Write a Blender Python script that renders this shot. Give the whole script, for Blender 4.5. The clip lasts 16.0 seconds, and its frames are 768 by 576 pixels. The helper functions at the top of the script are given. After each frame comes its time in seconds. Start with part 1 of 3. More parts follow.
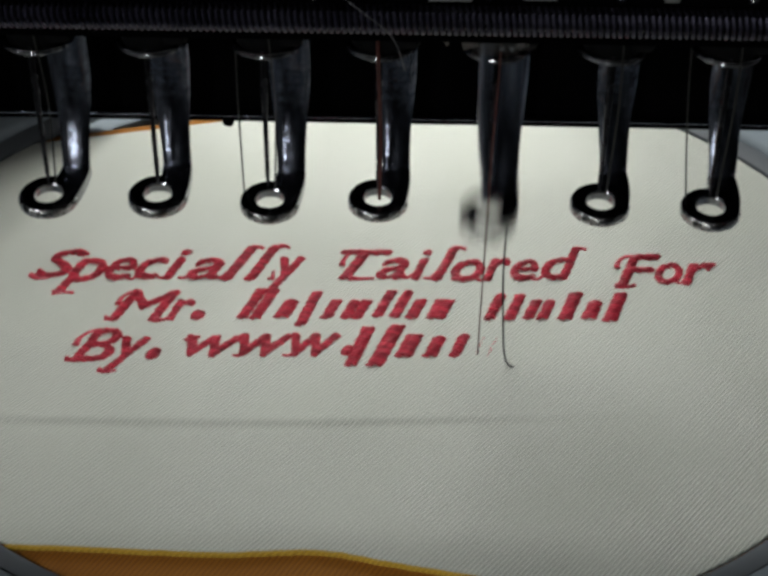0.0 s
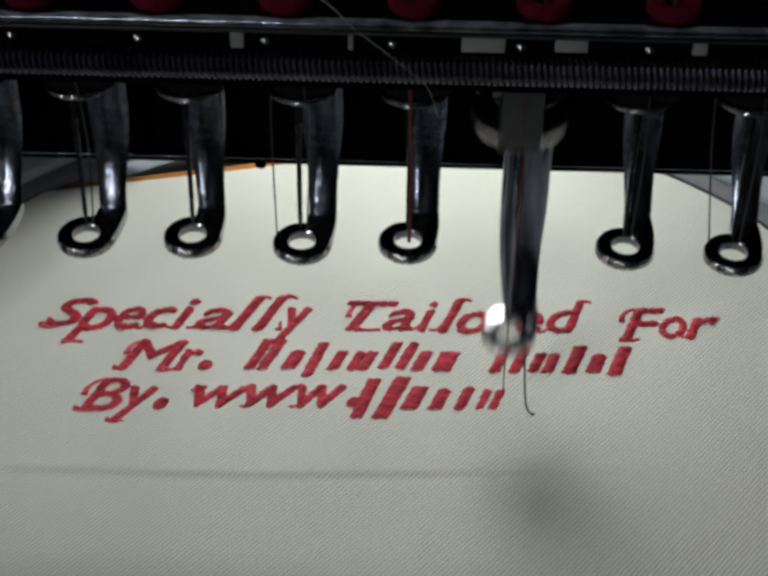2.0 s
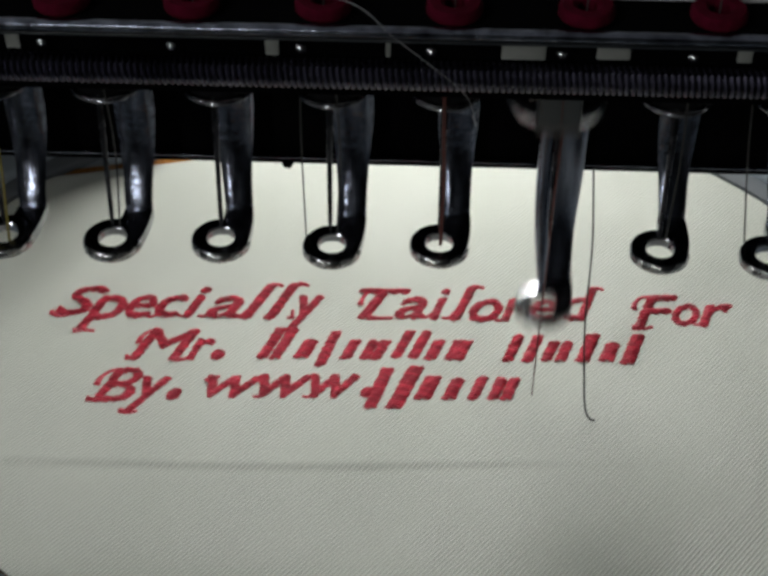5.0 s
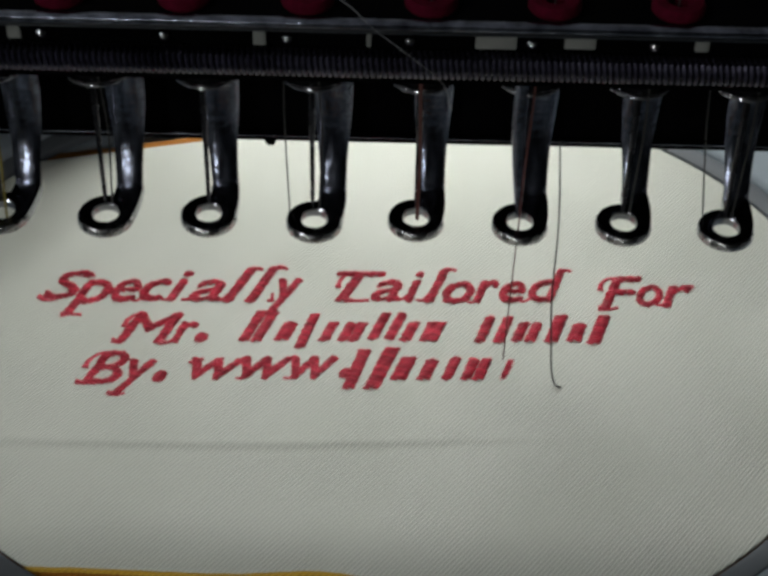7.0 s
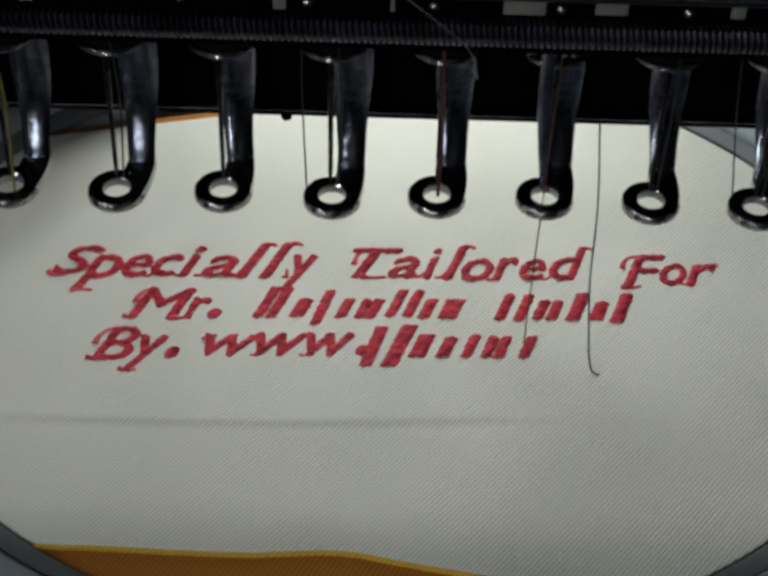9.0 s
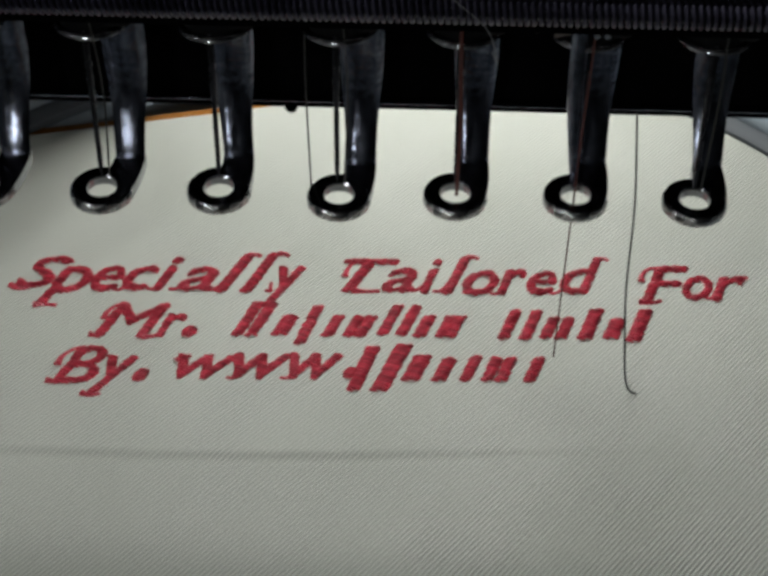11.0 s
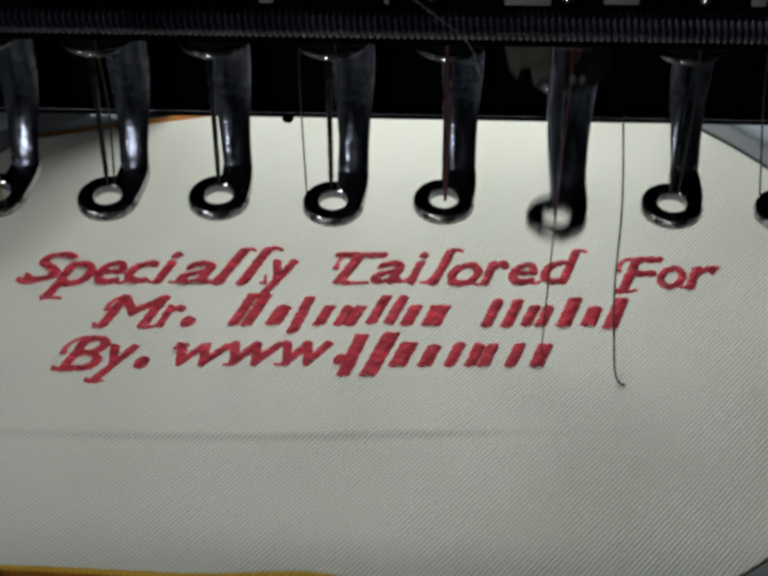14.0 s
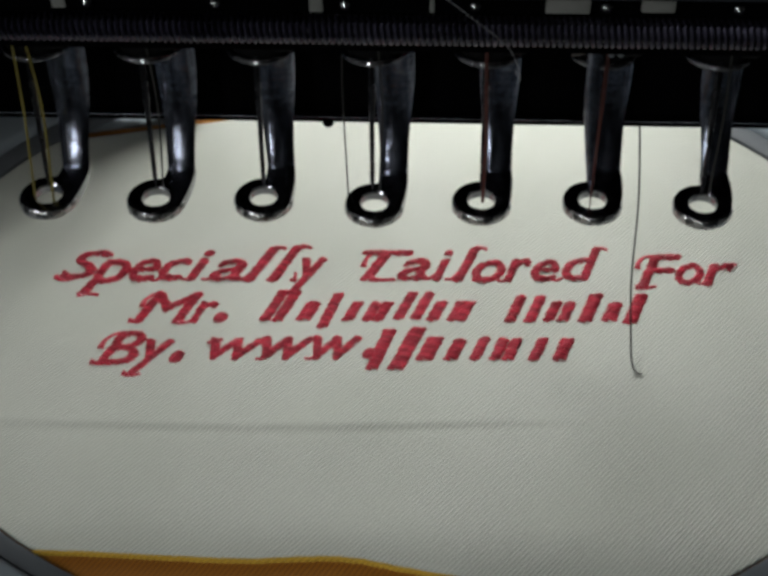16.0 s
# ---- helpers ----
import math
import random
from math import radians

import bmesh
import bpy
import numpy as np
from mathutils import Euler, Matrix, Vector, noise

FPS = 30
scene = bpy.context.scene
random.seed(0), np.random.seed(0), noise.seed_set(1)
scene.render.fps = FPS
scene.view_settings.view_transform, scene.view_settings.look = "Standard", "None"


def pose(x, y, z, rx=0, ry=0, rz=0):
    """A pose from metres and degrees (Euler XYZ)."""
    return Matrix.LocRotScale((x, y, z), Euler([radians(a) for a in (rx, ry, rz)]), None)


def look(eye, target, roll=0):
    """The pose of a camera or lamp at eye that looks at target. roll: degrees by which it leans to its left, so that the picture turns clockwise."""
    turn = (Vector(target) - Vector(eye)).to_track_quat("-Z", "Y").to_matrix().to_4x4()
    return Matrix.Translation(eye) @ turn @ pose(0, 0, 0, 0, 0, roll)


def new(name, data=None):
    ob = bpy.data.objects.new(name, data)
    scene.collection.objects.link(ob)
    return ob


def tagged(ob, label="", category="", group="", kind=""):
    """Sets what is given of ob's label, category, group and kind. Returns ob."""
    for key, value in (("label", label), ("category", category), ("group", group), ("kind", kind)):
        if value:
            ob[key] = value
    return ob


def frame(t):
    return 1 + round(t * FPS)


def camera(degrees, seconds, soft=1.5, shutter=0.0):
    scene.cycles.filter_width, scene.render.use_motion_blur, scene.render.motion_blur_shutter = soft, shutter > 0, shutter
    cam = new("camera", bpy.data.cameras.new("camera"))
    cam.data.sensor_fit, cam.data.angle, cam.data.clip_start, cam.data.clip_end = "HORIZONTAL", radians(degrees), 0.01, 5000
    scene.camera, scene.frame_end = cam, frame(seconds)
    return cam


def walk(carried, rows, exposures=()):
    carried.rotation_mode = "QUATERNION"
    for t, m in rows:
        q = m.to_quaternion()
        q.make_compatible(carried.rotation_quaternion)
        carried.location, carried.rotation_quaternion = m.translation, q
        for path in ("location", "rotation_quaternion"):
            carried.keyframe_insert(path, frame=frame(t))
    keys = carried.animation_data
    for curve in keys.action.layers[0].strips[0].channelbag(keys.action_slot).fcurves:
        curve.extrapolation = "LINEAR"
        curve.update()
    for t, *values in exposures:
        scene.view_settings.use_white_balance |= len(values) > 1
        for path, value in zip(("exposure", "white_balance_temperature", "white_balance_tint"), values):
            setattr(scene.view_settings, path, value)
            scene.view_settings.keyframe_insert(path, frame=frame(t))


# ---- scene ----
cam = camera(30.6, 16.0, soft=3.6, shutter=0.7)
walk(cam, [
    (0.0, pose(0.06828, -0.15895, 0.15787, 47.685, -0.224, 1.441)),
    (0.5, pose(0.06817, -0.15966, 0.15778, 47.902, -0.073, 1.694)),
    (1.0, pose(0.06683, -0.16129, 0.15875, 48.394, -0.189, 1.883)),
    (1.5, pose(0.06527, -0.16214, 0.16001, 48.778, -0.451, 2.047)),
    (2.0, pose(0.06536, -0.16147, 0.16188, 48.960, -0.362, 2.056)),
    (2.5, pose(0.06495, -0.16067, 0.16225, 48.298, -0.560, 2.001)),
    (3.0, pose(0.06385, -0.16189, 0.16318, 48.922, -0.835, 1.697)),
    (3.5, pose(0.06318, -0.16066, 0.16475, 48.871, -0.972, 1.623)),
    (4.0, pose(0.06211, -0.15840, 0.16452, 48.515, -1.061, 1.407)),
    (4.5, pose(0.06160, -0.15657, 0.16433, 47.871, -0.729, 1.364)),
    (5.0, pose(0.05955, -0.15529, 0.16481, 47.334, -0.461, 1.775)),
    (5.2, pose(0.05983, -0.15560, 0.16411, 47.144, -0.731, 1.595)),
    (7.3, pose(0.05641, -0.16226, 0.17681, 45.118, -1.179, 0.579)),
    (7.5, pose(0.05521, -0.16178, 0.17726, 45.012, -1.174, 0.627)),
    (8.0, pose(0.05513, -0.16368, 0.17528, 45.447, -0.908, 0.691)),
    (8.5, pose(0.05401, -0.16157, 0.17477, 45.010, -1.238, 0.480)),
    (8.7, pose(0.05434, -0.16119, 0.17237, 45.382, -1.376, 0.567)),
    (10.8, pose(0.05837, -0.14413, 0.15423, 45.752, -0.293, 2.131)),
    (11.0, pose(0.05886, -0.14387, 0.15442, 45.415, -0.242, 2.028)),
    (11.5, pose(0.06023, -0.14532, 0.15619, 45.626, -0.012, 1.925)),
    (12.0, pose(0.06003, -0.14647, 0.15828, 44.862, 0.197, 2.122)),
    (12.5, pose(0.05969, -0.14896, 0.15802, 45.321, 0.202, 2.034)),
    (13.0, pose(0.06019, -0.15064, 0.15965, 45.660, 0.063, 1.782)),
    (13.5, pose(0.06048, -0.15104, 0.16036, 45.789, 0.122, 1.870)),
    (14.0, pose(0.06144, -0.15118, 0.16023, 45.777, 0.321, 1.999)),
    (14.5, pose(0.06110, -0.15161, 0.16105, 45.751, 0.319, 1.854)),
    (15.0, pose(0.05925, -0.15412, 0.16012, 45.973, 0.462, 2.042)),
    (15.5, pose(0.05829, -0.15411, 0.16305, 45.956, 0.602, 2.280)),
    (16.0, pose(0.05706, -0.15676, 0.16428, 45.980, 0.597, 2.203)),
], exposures=[(0.0, -0.19), (5.2, -0.08), (8.0, -0.16), (11.0, -0.27), (16.0, -0.22)])

# ---- light, all added and unseen: window behind the machine, head lamp, two wall tubes ----
MM = 0.001
world = bpy.data.worlds.new("workshop_world")
scene.world = world
world.use_nodes = True
sky = world.node_tree.nodes.new("ShaderNodeTexSky")
sky.sky_type, sky.sun_disc = "NISHITA", False
sky.sun_elevation, sky.sun_rotation = radians(40), radians(150)
world.node_tree.links.new(sky.outputs["Color"], world.node_tree.nodes["Background"].inputs["Color"])
world.node_tree.nodes["Background"].inputs["Strength"].default_value = 0.1


def area_lamp(name, place, target, width, height, watts, colour):
    lamp = bpy.data.lights.new(name, "AREA")
    lamp.shape, lamp.size, lamp.size_y, lamp.energy, lamp.color = "RECTANGLE", width, height, watts, colour
    ob = new(name, lamp)
    ob.matrix_world = look(place, target)
    return ob


# added light from behind, through a window that is out of sight
area_lamp("added_window_light", (0.02, 1.14, 0.80), (0.06, 0.0, 0.0), 0.90, 0.72, 2.5, (0.97, 1.0, 0.97))
# added fill from the left, then a low source for highlights on the steel
area_lamp("added_wall_glow", (-0.46, -0.36, 0.52), (0.06, 0.0, 0.0), 0.10, 0.42, 2.65, (0.97, 1.0, 0.96))
area_lamp("added_wall_glow", (-0.36, -1.40, 0.42), (0.06, 0.0, 0.0), 0.10, 0.42, 3.6, (0.97, 1.0, 0.96))
# unseen lamp added under the rear of the head to brighten the cloth
area_lamp("unseen_lamp_light", (0.064, 0.110, 0.0750), (0.058, 0.010, 0.0), 0.06, 0.012, 0.29, (0.98, 1.0, 0.95))


# ---- materials ----
def material(name, colour, rough=0.5, metal=0.0, second=None, scale=200.0, bump=0.0, bump_scale=None, detail=4.0, contrast=0.5, stretch=1.0):
    m = bpy.data.materials.new(name)
    m.use_nodes = True
    nt = m.node_tree
    b = nt.nodes["Principled BSDF"]
    b.inputs["Base Color"].default_value = (*colour, 1)
    b.inputs["Roughness"].default_value = rough
    b.inputs["Metallic"].default_value = metal
    tc = nt.nodes.new("ShaderNodeTexCoord")
    n = nt.nodes.new("ShaderNodeTexNoise")
    n.inputs["Scale"].default_value, n.inputs["Detail"].default_value = scale, detail
    grain = nt.nodes.new("ShaderNodeMapping")
    grain.inputs["Scale"].default_value = (1, 1, stretch)
    nt.links.new(tc.outputs["Object"], grain.inputs["Vector"])
    nt.links.new(grain.outputs["Vector"], n.inputs["Vector"])
    if second:
        r = nt.nodes.new("ShaderNodeValToRGB")
        r.color_ramp.elements[0].position, r.color_ramp.elements[1].position = 0.5 - contrast / 2, 0.5 + contrast / 2
        r.color_ramp.elements[0].color, r.color_ramp.elements[1].color = (*colour, 1), (*second, 1)
        nt.links.new(n.outputs["Fac"], r.inputs["Fac"])
        nt.links.new(r.outputs["Color"], b.inputs["Base Color"])
    rr = nt.nodes.new("ShaderNodeMapRange")
    rr.inputs["To Min"].default_value, rr.inputs["To Max"].default_value = max(rough - 0.1, 0.02), min(rough + 0.14, 1)
    nt.links.new(n.outputs["Fac"], rr.inputs["Value"])
    nt.links.new(rr.outputs["Result"], b.inputs["Roughness"])
    if bump:
        n2 = nt.nodes.new("ShaderNodeTexNoise")
        n2.inputs["Scale"].default_value, n2.inputs["Detail"].default_value = bump_scale or scale * 3, 3
        nt.links.new(tc.outputs["Object"], n2.inputs["Vector"])
        bp = nt.nodes.new("ShaderNodeBump")
        bp.inputs["Strength"].default_value, bp.inputs["Distance"].default_value = bump, 0.0002
        nt.links.new(n2.outputs["Fac"], bp.inputs["Height"])
        nt.links.new(bp.outputs["Normal"], b.inputs["Normal"])
    return m


def woven(name, light, dark, angle, spacing, strength, blotch):
    """Twill cloth: fine diagonal ribs crossed by a finer thread, with faint blotches."""
    m = bpy.data.materials.new(name)
    m.use_nodes = True
    nt = m.node_tree
    b = nt.nodes["Principled BSDF"]
    b.inputs["Roughness"].default_value = 0.85
    b.inputs["Sheen Weight"].default_value = 0.04
    tc = nt.nodes.new("ShaderNodeTexCoord")

    def ribs(turn, gap, distort):
        mp = nt.nodes.new("ShaderNodeMapping")
        mp.inputs["Rotation"].default_value = (0, 0, radians(turn))
        nt.links.new(tc.outputs["Object"], mp.inputs["Vector"])
        w = nt.nodes.new("ShaderNodeTexWave")
        w.inputs["Scale"].default_value = 0.314 / gap
        w.inputs["Distortion"].default_value = distort
        w.inputs["Detail Scale"].default_value = 3.0
        nt.links.new(mp.outputs["Vector"], w.inputs["Vector"])
        return w

    def noise_at(scale, detail):
        n = nt.nodes.new("ShaderNodeTexNoise")
        n.inputs["Scale"].default_value, n.inputs["Detail"].default_value = scale, detail
        nt.links.new(tc.outputs["Object"], n.inputs["Vector"])
        return n

    def mix(kind, a, c, fac):
        x = nt.nodes.new("ShaderNodeMixRGB")
        x.blend_type = kind
        x.inputs["Fac"].default_value = fac
        nt.links.new(a, x.inputs["Color1"])
        nt.links.new(c, x.inputs["Color2"])
        return x.outputs["Color"]

    a, c = ribs(angle, spacing, 0.5), ribs(angle + 82, spacing * 0.45, 0.6)
    big, fine = noise_at(38.0, 3), noise_at(2600.0, 2)
    height = mix("MULTIPLY", mix("MIX", a.outputs["Color"], c.outputs["Color"], 0.15), fine.outputs["Color"], 0.35)
    # the weave shows more clearly in some patches than in others
    patch = nt.nodes.new("ShaderNodeMapRange")
    patch.inputs["From Min"].default_value, patch.inputs["From Max"].default_value = 0.35, 0.65
    patch.inputs["To Min"].default_value, patch.inputs["To Max"].default_value = 0.55, 1.0
    nt.links.new(noise_at(75.0, 4).outputs["Fac"], patch.inputs["Value"])
    worn = nt.nodes.new("ShaderNodeMixRGB")
    worn.inputs["Color1"].default_value = (0.42, 0.42, 0.42, 1)
    nt.links.new(patch.outputs["Result"], worn.inputs["Fac"])
    nt.links.new(height, worn.inputs["Color2"])
    height = worn.outputs["Color"]
    ramp = nt.nodes.new("ShaderNodeValToRGB")
    ramp.color_ramp.elements[0].color, ramp.color_ramp.elements[1].color = (*dark, 1), (*light, 1)
    ramp.color_ramp.elements[0].position, ramp.color_ramp.elements[1].position = 0.05, 0.75
    nt.links.new(height, ramp.inputs["Fac"])
    blot = nt.nodes.new("ShaderNodeValToRGB")
    blot.color_ramp.elements[0].color, blot.color_ramp.elements[1].color = (*blotch, 1), (1, 1, 1, 1)
    blot.color_ramp.elements[0].position, blot.color_ramp.elements[1].position = 0.3, 0.62
    nt.links.new(big.outputs["Fac"], blot.inputs["Fac"])
    nt.links.new(mix("MULTIPLY", ramp.outputs["Color"], blot.outputs["Color"], 1.0), b.inputs["Base Color"])
    bp = nt.nodes.new("ShaderNodeBump")
    bp.inputs["Strength"].default_value, bp.inputs["Distance"].default_value = strength, 0.00025
    nt.links.new(height, bp.inputs["Height"])
    nt.links.new(bp.outputs["Normal"], b.inputs["Normal"])
    return m


STEEL = material("worn_dark_steel", (0.046, 0.05, 0.07), 0.18, 1.0, (0.28, 0.305, 0.385), 520, 0.7, 620, contrast=0.5, stretch=0.22)
CHROME = material("worn_chrome", (0.30, 0.30, 0.34), 0.1, 1.0, (0.7, 0.7, 0.74), 420, 0.4, 900, contrast=0.3)
SCUFFED = material("scuffed_bright_steel", (0.10, 0.10, 0.11), 0.24, 1.0, (0.62, 0.61, 0.62), 700, 0.7, 1500, contrast=0.24)
SOLE = material("polished_dark_sole", (0.20, 0.20, 0.22), 0.14, 1.0, (0.34, 0.34, 0.37), 500, 0.25, 900)
DARKCAP = material("black_oxide_steel", (0.003, 0.003, 0.004), 0.45, 0.0, (0.007, 0.007, 0.008), 300, 0.2, 600)
DARKCAP.node_tree.nodes["Principled BSDF"].inputs["Specular IOR Level"].default_value = 0.04
GUIDE = material("worn_grey_guide", (0.07, 0.062, 0.058), 0.38, 0.8, (0.18, 0.16, 0.15), 400, 0.4, 900)
BRIGHT = material("polished_steel", (0.55, 0.56, 0.58), 0.16, 1.0, (0.42, 0.42, 0.45), 300, 0.1, 800)
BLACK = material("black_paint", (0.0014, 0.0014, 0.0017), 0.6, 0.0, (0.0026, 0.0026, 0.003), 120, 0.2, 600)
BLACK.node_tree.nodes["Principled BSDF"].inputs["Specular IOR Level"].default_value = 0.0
BLACKSTEEL = material("blackened_steel", (0.03, 0.03, 0.035), 0.26, 1.0, (0.07, 0.07, 0.08), 300, 0.2, 700)
COIL = material("oiled_spring_wire", (0.028, 0.026, 0.042), 0.34, 1.0, (0.10, 0.095, 0.14), 90, 0.2, 500)
GREYPART = material("grey_plastic_sleeve", (0.013, 0.016, 0.02), 0.35, 0.0, (0.022, 0.026, 0.032), 200, 0.1, 500)
BRASS = material("brownish_needle_bar_steel", (0.03, 0.014, 0.013), 0.18, 1.0, (0.10, 0.042, 0.038), 220, 0.1, 700)
RED_FELT = material("red_felt", (0.028, 0.0006, 0.005), 0.95, 0.0, (0.055, 0.002, 0.010), 700, 0.6, 2500)
RED_FELT.node_tree.nodes["Principled BSDF"].inputs["Specular IOR Level"].default_value = 0.05
PANEL = material("light_grey_enamel", (0.42, 0.42, 0.44), 0.4, 0.0, (0.47, 0.47, 0.48), 40, 0.1, 300)
GAP_LIGHT = material("pale_gap_light", (0.16, 0.17, 0.16), 0.5, 0.0, (0.26, 0.26, 0.25), 200, 0.1, 500)
HOOP = material("pale_blue_grey_plastic", (0.25, 0.29, 0.33), 0.65, 0.0, (0.31, 0.35, 0.39), 60, 0.15, 400)
HOOP.node_tree.nodes["Principled BSDF"].inputs["Specular IOR Level"].default_value = 0.2
DARKHOOP = material("dark_blue_grey_plastic", (0.10, 0.11, 0.125), 0.6, 0.0, (0.13, 0.14, 0.155), 60, 0.15, 400)
TABLE = material("dark_grey_laminate", (0.06, 0.065, 0.06), 0.85, 0.0, (0.09, 0.095, 0.09), 20, 0.1, 200)
WALL = material("dark_grey_wall_paint", (0.09, 0.09, 0.09), 0.9, 0.0, (0.12, 0.12, 0.115), 3, 0.2, 80)
FLOOR = material("grey_cement_floor", (0.12, 0.115, 0.11), 0.7, 0.0, (0.18, 0.175, 0.165), 4, 0.3, 60)
GLOW = material("lit_tube_glass", (0.8, 0.8, 0.8), 0.4)
GLOW.node_tree.nodes["Principled BSDF"].inputs["Emission Color"].default_value = (0.92, 0.96, 1.0, 1)
GLOW.node_tree.nodes["Principled BSDF"].inputs["Emission Strength"].default_value = 4.0
THREAD_DARK = material("dark_grey_thread", (0.012, 0.013, 0.012), 0.8, 0.0, (0.028, 0.028, 0.026), 900)
THREAD_RED = material("red_brown_thread", (0.05, 0.007, 0.005), 0.6, 0.0, (0.10, 0.018, 0.012), 900)
THREAD_YELLOW = material("olive_yellow_thread", (0.14, 0.11, 0.012), 0.6, 0.0, (0.22, 0.18, 0.03), 900)
THREAD_WHITE = material("pale_grey_thread", (0.10, 0.10, 0.115), 0.6, 0.0, (0.15, 0.15, 0.16), 900)
CLOTH = woven("off_white_twill", (0.82, 0.83, 0.77), (0.46, 0.465, 0.425), 40, 0.0006, 0.9, (0.89, 0.90, 0.88))
ORANGE = woven("orange_brown_cotton", (0.42, 0.16, 0.005), (0.24, 0.08, 0.003), 30, 0.0007, 0.5, (0.8, 0.75, 0.7))


MUSTARD = woven("mustard_binding", (0.72, 0.46, 0.05), (0.45, 0.26, 0.02), 60, 0.0005, 0.5, (0.85, 0.82, 0.75))


def satin(name, light, dark):
    """Embroidery thread: narrow shiny ridges side by side."""
    m = bpy.data.materials.new(name)
    m.use_nodes = True
    nt = m.node_tree
    b = nt.nodes["Principled BSDF"]
    b.inputs["Roughness"].default_value = 0.42
    tc = nt.nodes.new("ShaderNodeTexCoord")
    mp = nt.nodes.new("ShaderNodeMapping")
    mp.inputs["Rotation"].default_value = (0, 0, radians(-62))
    w = nt.nodes.new("ShaderNodeTexWave")
    w.inputs["Scale"].default_value, w.inputs["Distortion"].default_value = 0.314 / 0.00048, 4.0
    n = nt.nodes.new("ShaderNodeTexNoise")
    n.inputs["Scale"].default_value, n.inputs["Detail"].default_value = 420, 3
    nt.links.new(tc.outputs["Object"], mp.inputs["Vector"])
    nt.links.new(mp.outputs["Vector"], w.inputs["Vector"])
    nt.links.new(tc.outputs["Object"], n.inputs["Vector"])
    x = nt.nodes.new("ShaderNodeMixRGB")
    x.inputs["Fac"].default_value = 0.5
    geo = nt.nodes.new("ShaderNodeNewGeometry")
    nt.links.new(geo.outputs["Random Per Island"], x.inputs["Color1"])
    nt.links.new(n.outputs["Color"], x.inputs["Color2"])
    r = nt.nodes.new("ShaderNodeValToRGB")
    r.color_ramp.elements[0].color, r.color_ramp.elements[1].color = (*dark, 1), (*light, 1)
    r.color_ramp.elements[0].position, r.color_ramp.elements[1].position = 0.2, 0.72
    nt.links.new(x.outputs["Color"], r.inputs["Fac"])
    nt.links.new(r.outputs["Color"], b.inputs["Base Color"])
    bp = nt.nodes.new("ShaderNodeBump")
    bp.inputs["Strength"].default_value, bp.inputs["Distance"].default_value = 0.8, 0.0003
    nt.links.new(w.outputs["Color"], bp.inputs["Height"])
    nt.links.new(bp.outputs["Normal"], b.inputs["Normal"])
    return m


RED_THREAD = satin("red_satin_stitch", (0.84, 0.065, 0.115), (0.30, 0.006, 0.02))


# ---- mesh helpers, in millimetres ----
def mesh_of(name, bm, mat, smooth=True):
    for v in bm.verts:
        v.co *= MM
    bmesh.ops.recalc_face_normals(bm, faces=bm.faces)
    me = bpy.data.meshes.new(name)
    bm.to_mesh(me)
    bm.free()
    me.materials.append(mat)
    for p in me.polygons:
        p.use_smooth = smooth
    if smooth:
        me.set_sharp_from_angle(angle=radians(38))
    return me


def part(name, bm, mat, parent=None, label="", at=(0, 0, 0), smooth=True):
    ob = new(name, mesh_of(name, bm, mat, smooth))
    ob.location = Vector(at) * MM
    if parent:
        ob.parent = parent
    if label:
        tagged(ob, label)
    return ob


def thing(name, label, category, group="", at=(0, 0, 0), kind=""):
    ob = new(name)
    ob.empty_display_size = 0.01
    ob.location = Vector(at) * MM
    return tagged(ob, label, category, group, kind)


def add_box(bm, x0, x1, y0, y1, z0, z1, bevel=0.0, segments=2):
    made = bmesh.ops.create_cube(bm, size=1.0)["verts"]
    for v in made:
        v.co = Vector(((x0 + x1) / 2 + v.co.x * (x1 - x0), (y0 + y1) / 2 + v.co.y * (y1 - y0), (z0 + z1) / 2 + v.co.z * (z1 - z0)))
    if bevel:
        edges = list({e for v in made for e in v.link_edges})
        bmesh.ops.bevel(bm, geom=edges, offset=bevel, segments=segments, affect="EDGES", profile=0.5)
    return bm


def box(*a, **k):
    return add_box(bmesh.new(), *a, **k)


def add_lathe(bm, profile, centre=(0, 0, 0), axis="z", n=40):
    """Turns a closed or open profile of (radius, height) round an axis."""
    rings = []
    for r, h in profile:
        ring = []
        for i in range(n):
            a = 2 * math.pi * i / n
            p = {"z": (r * math.cos(a), r * math.sin(a), h), "x": (h, r * math.cos(a), r * math.sin(a)), "y": (r * math.cos(a), h, r * math.sin(a))}[axis]
            ring.append(bm.verts.new(Vector(p) + Vector(centre)))
        rings.append(ring)
    for a, b in zip(rings, rings[1:]):
        for i in range(n):
            bm.faces.new((a[i], a[(i + 1) % n], b[(i + 1) % n], b[i]))
    for ring, (r, h) in ((rings[0], profile[0]), (rings[-1], profile[-1])):
        if r > 1e-6 and profile[0] != profile[-1]:
            bm.faces.new(ring)
    return bm


def lathe(profile, centre=(0, 0, 0), axis="z", n=40):
    return add_lathe(bmesh.new(), profile, centre, axis, n)


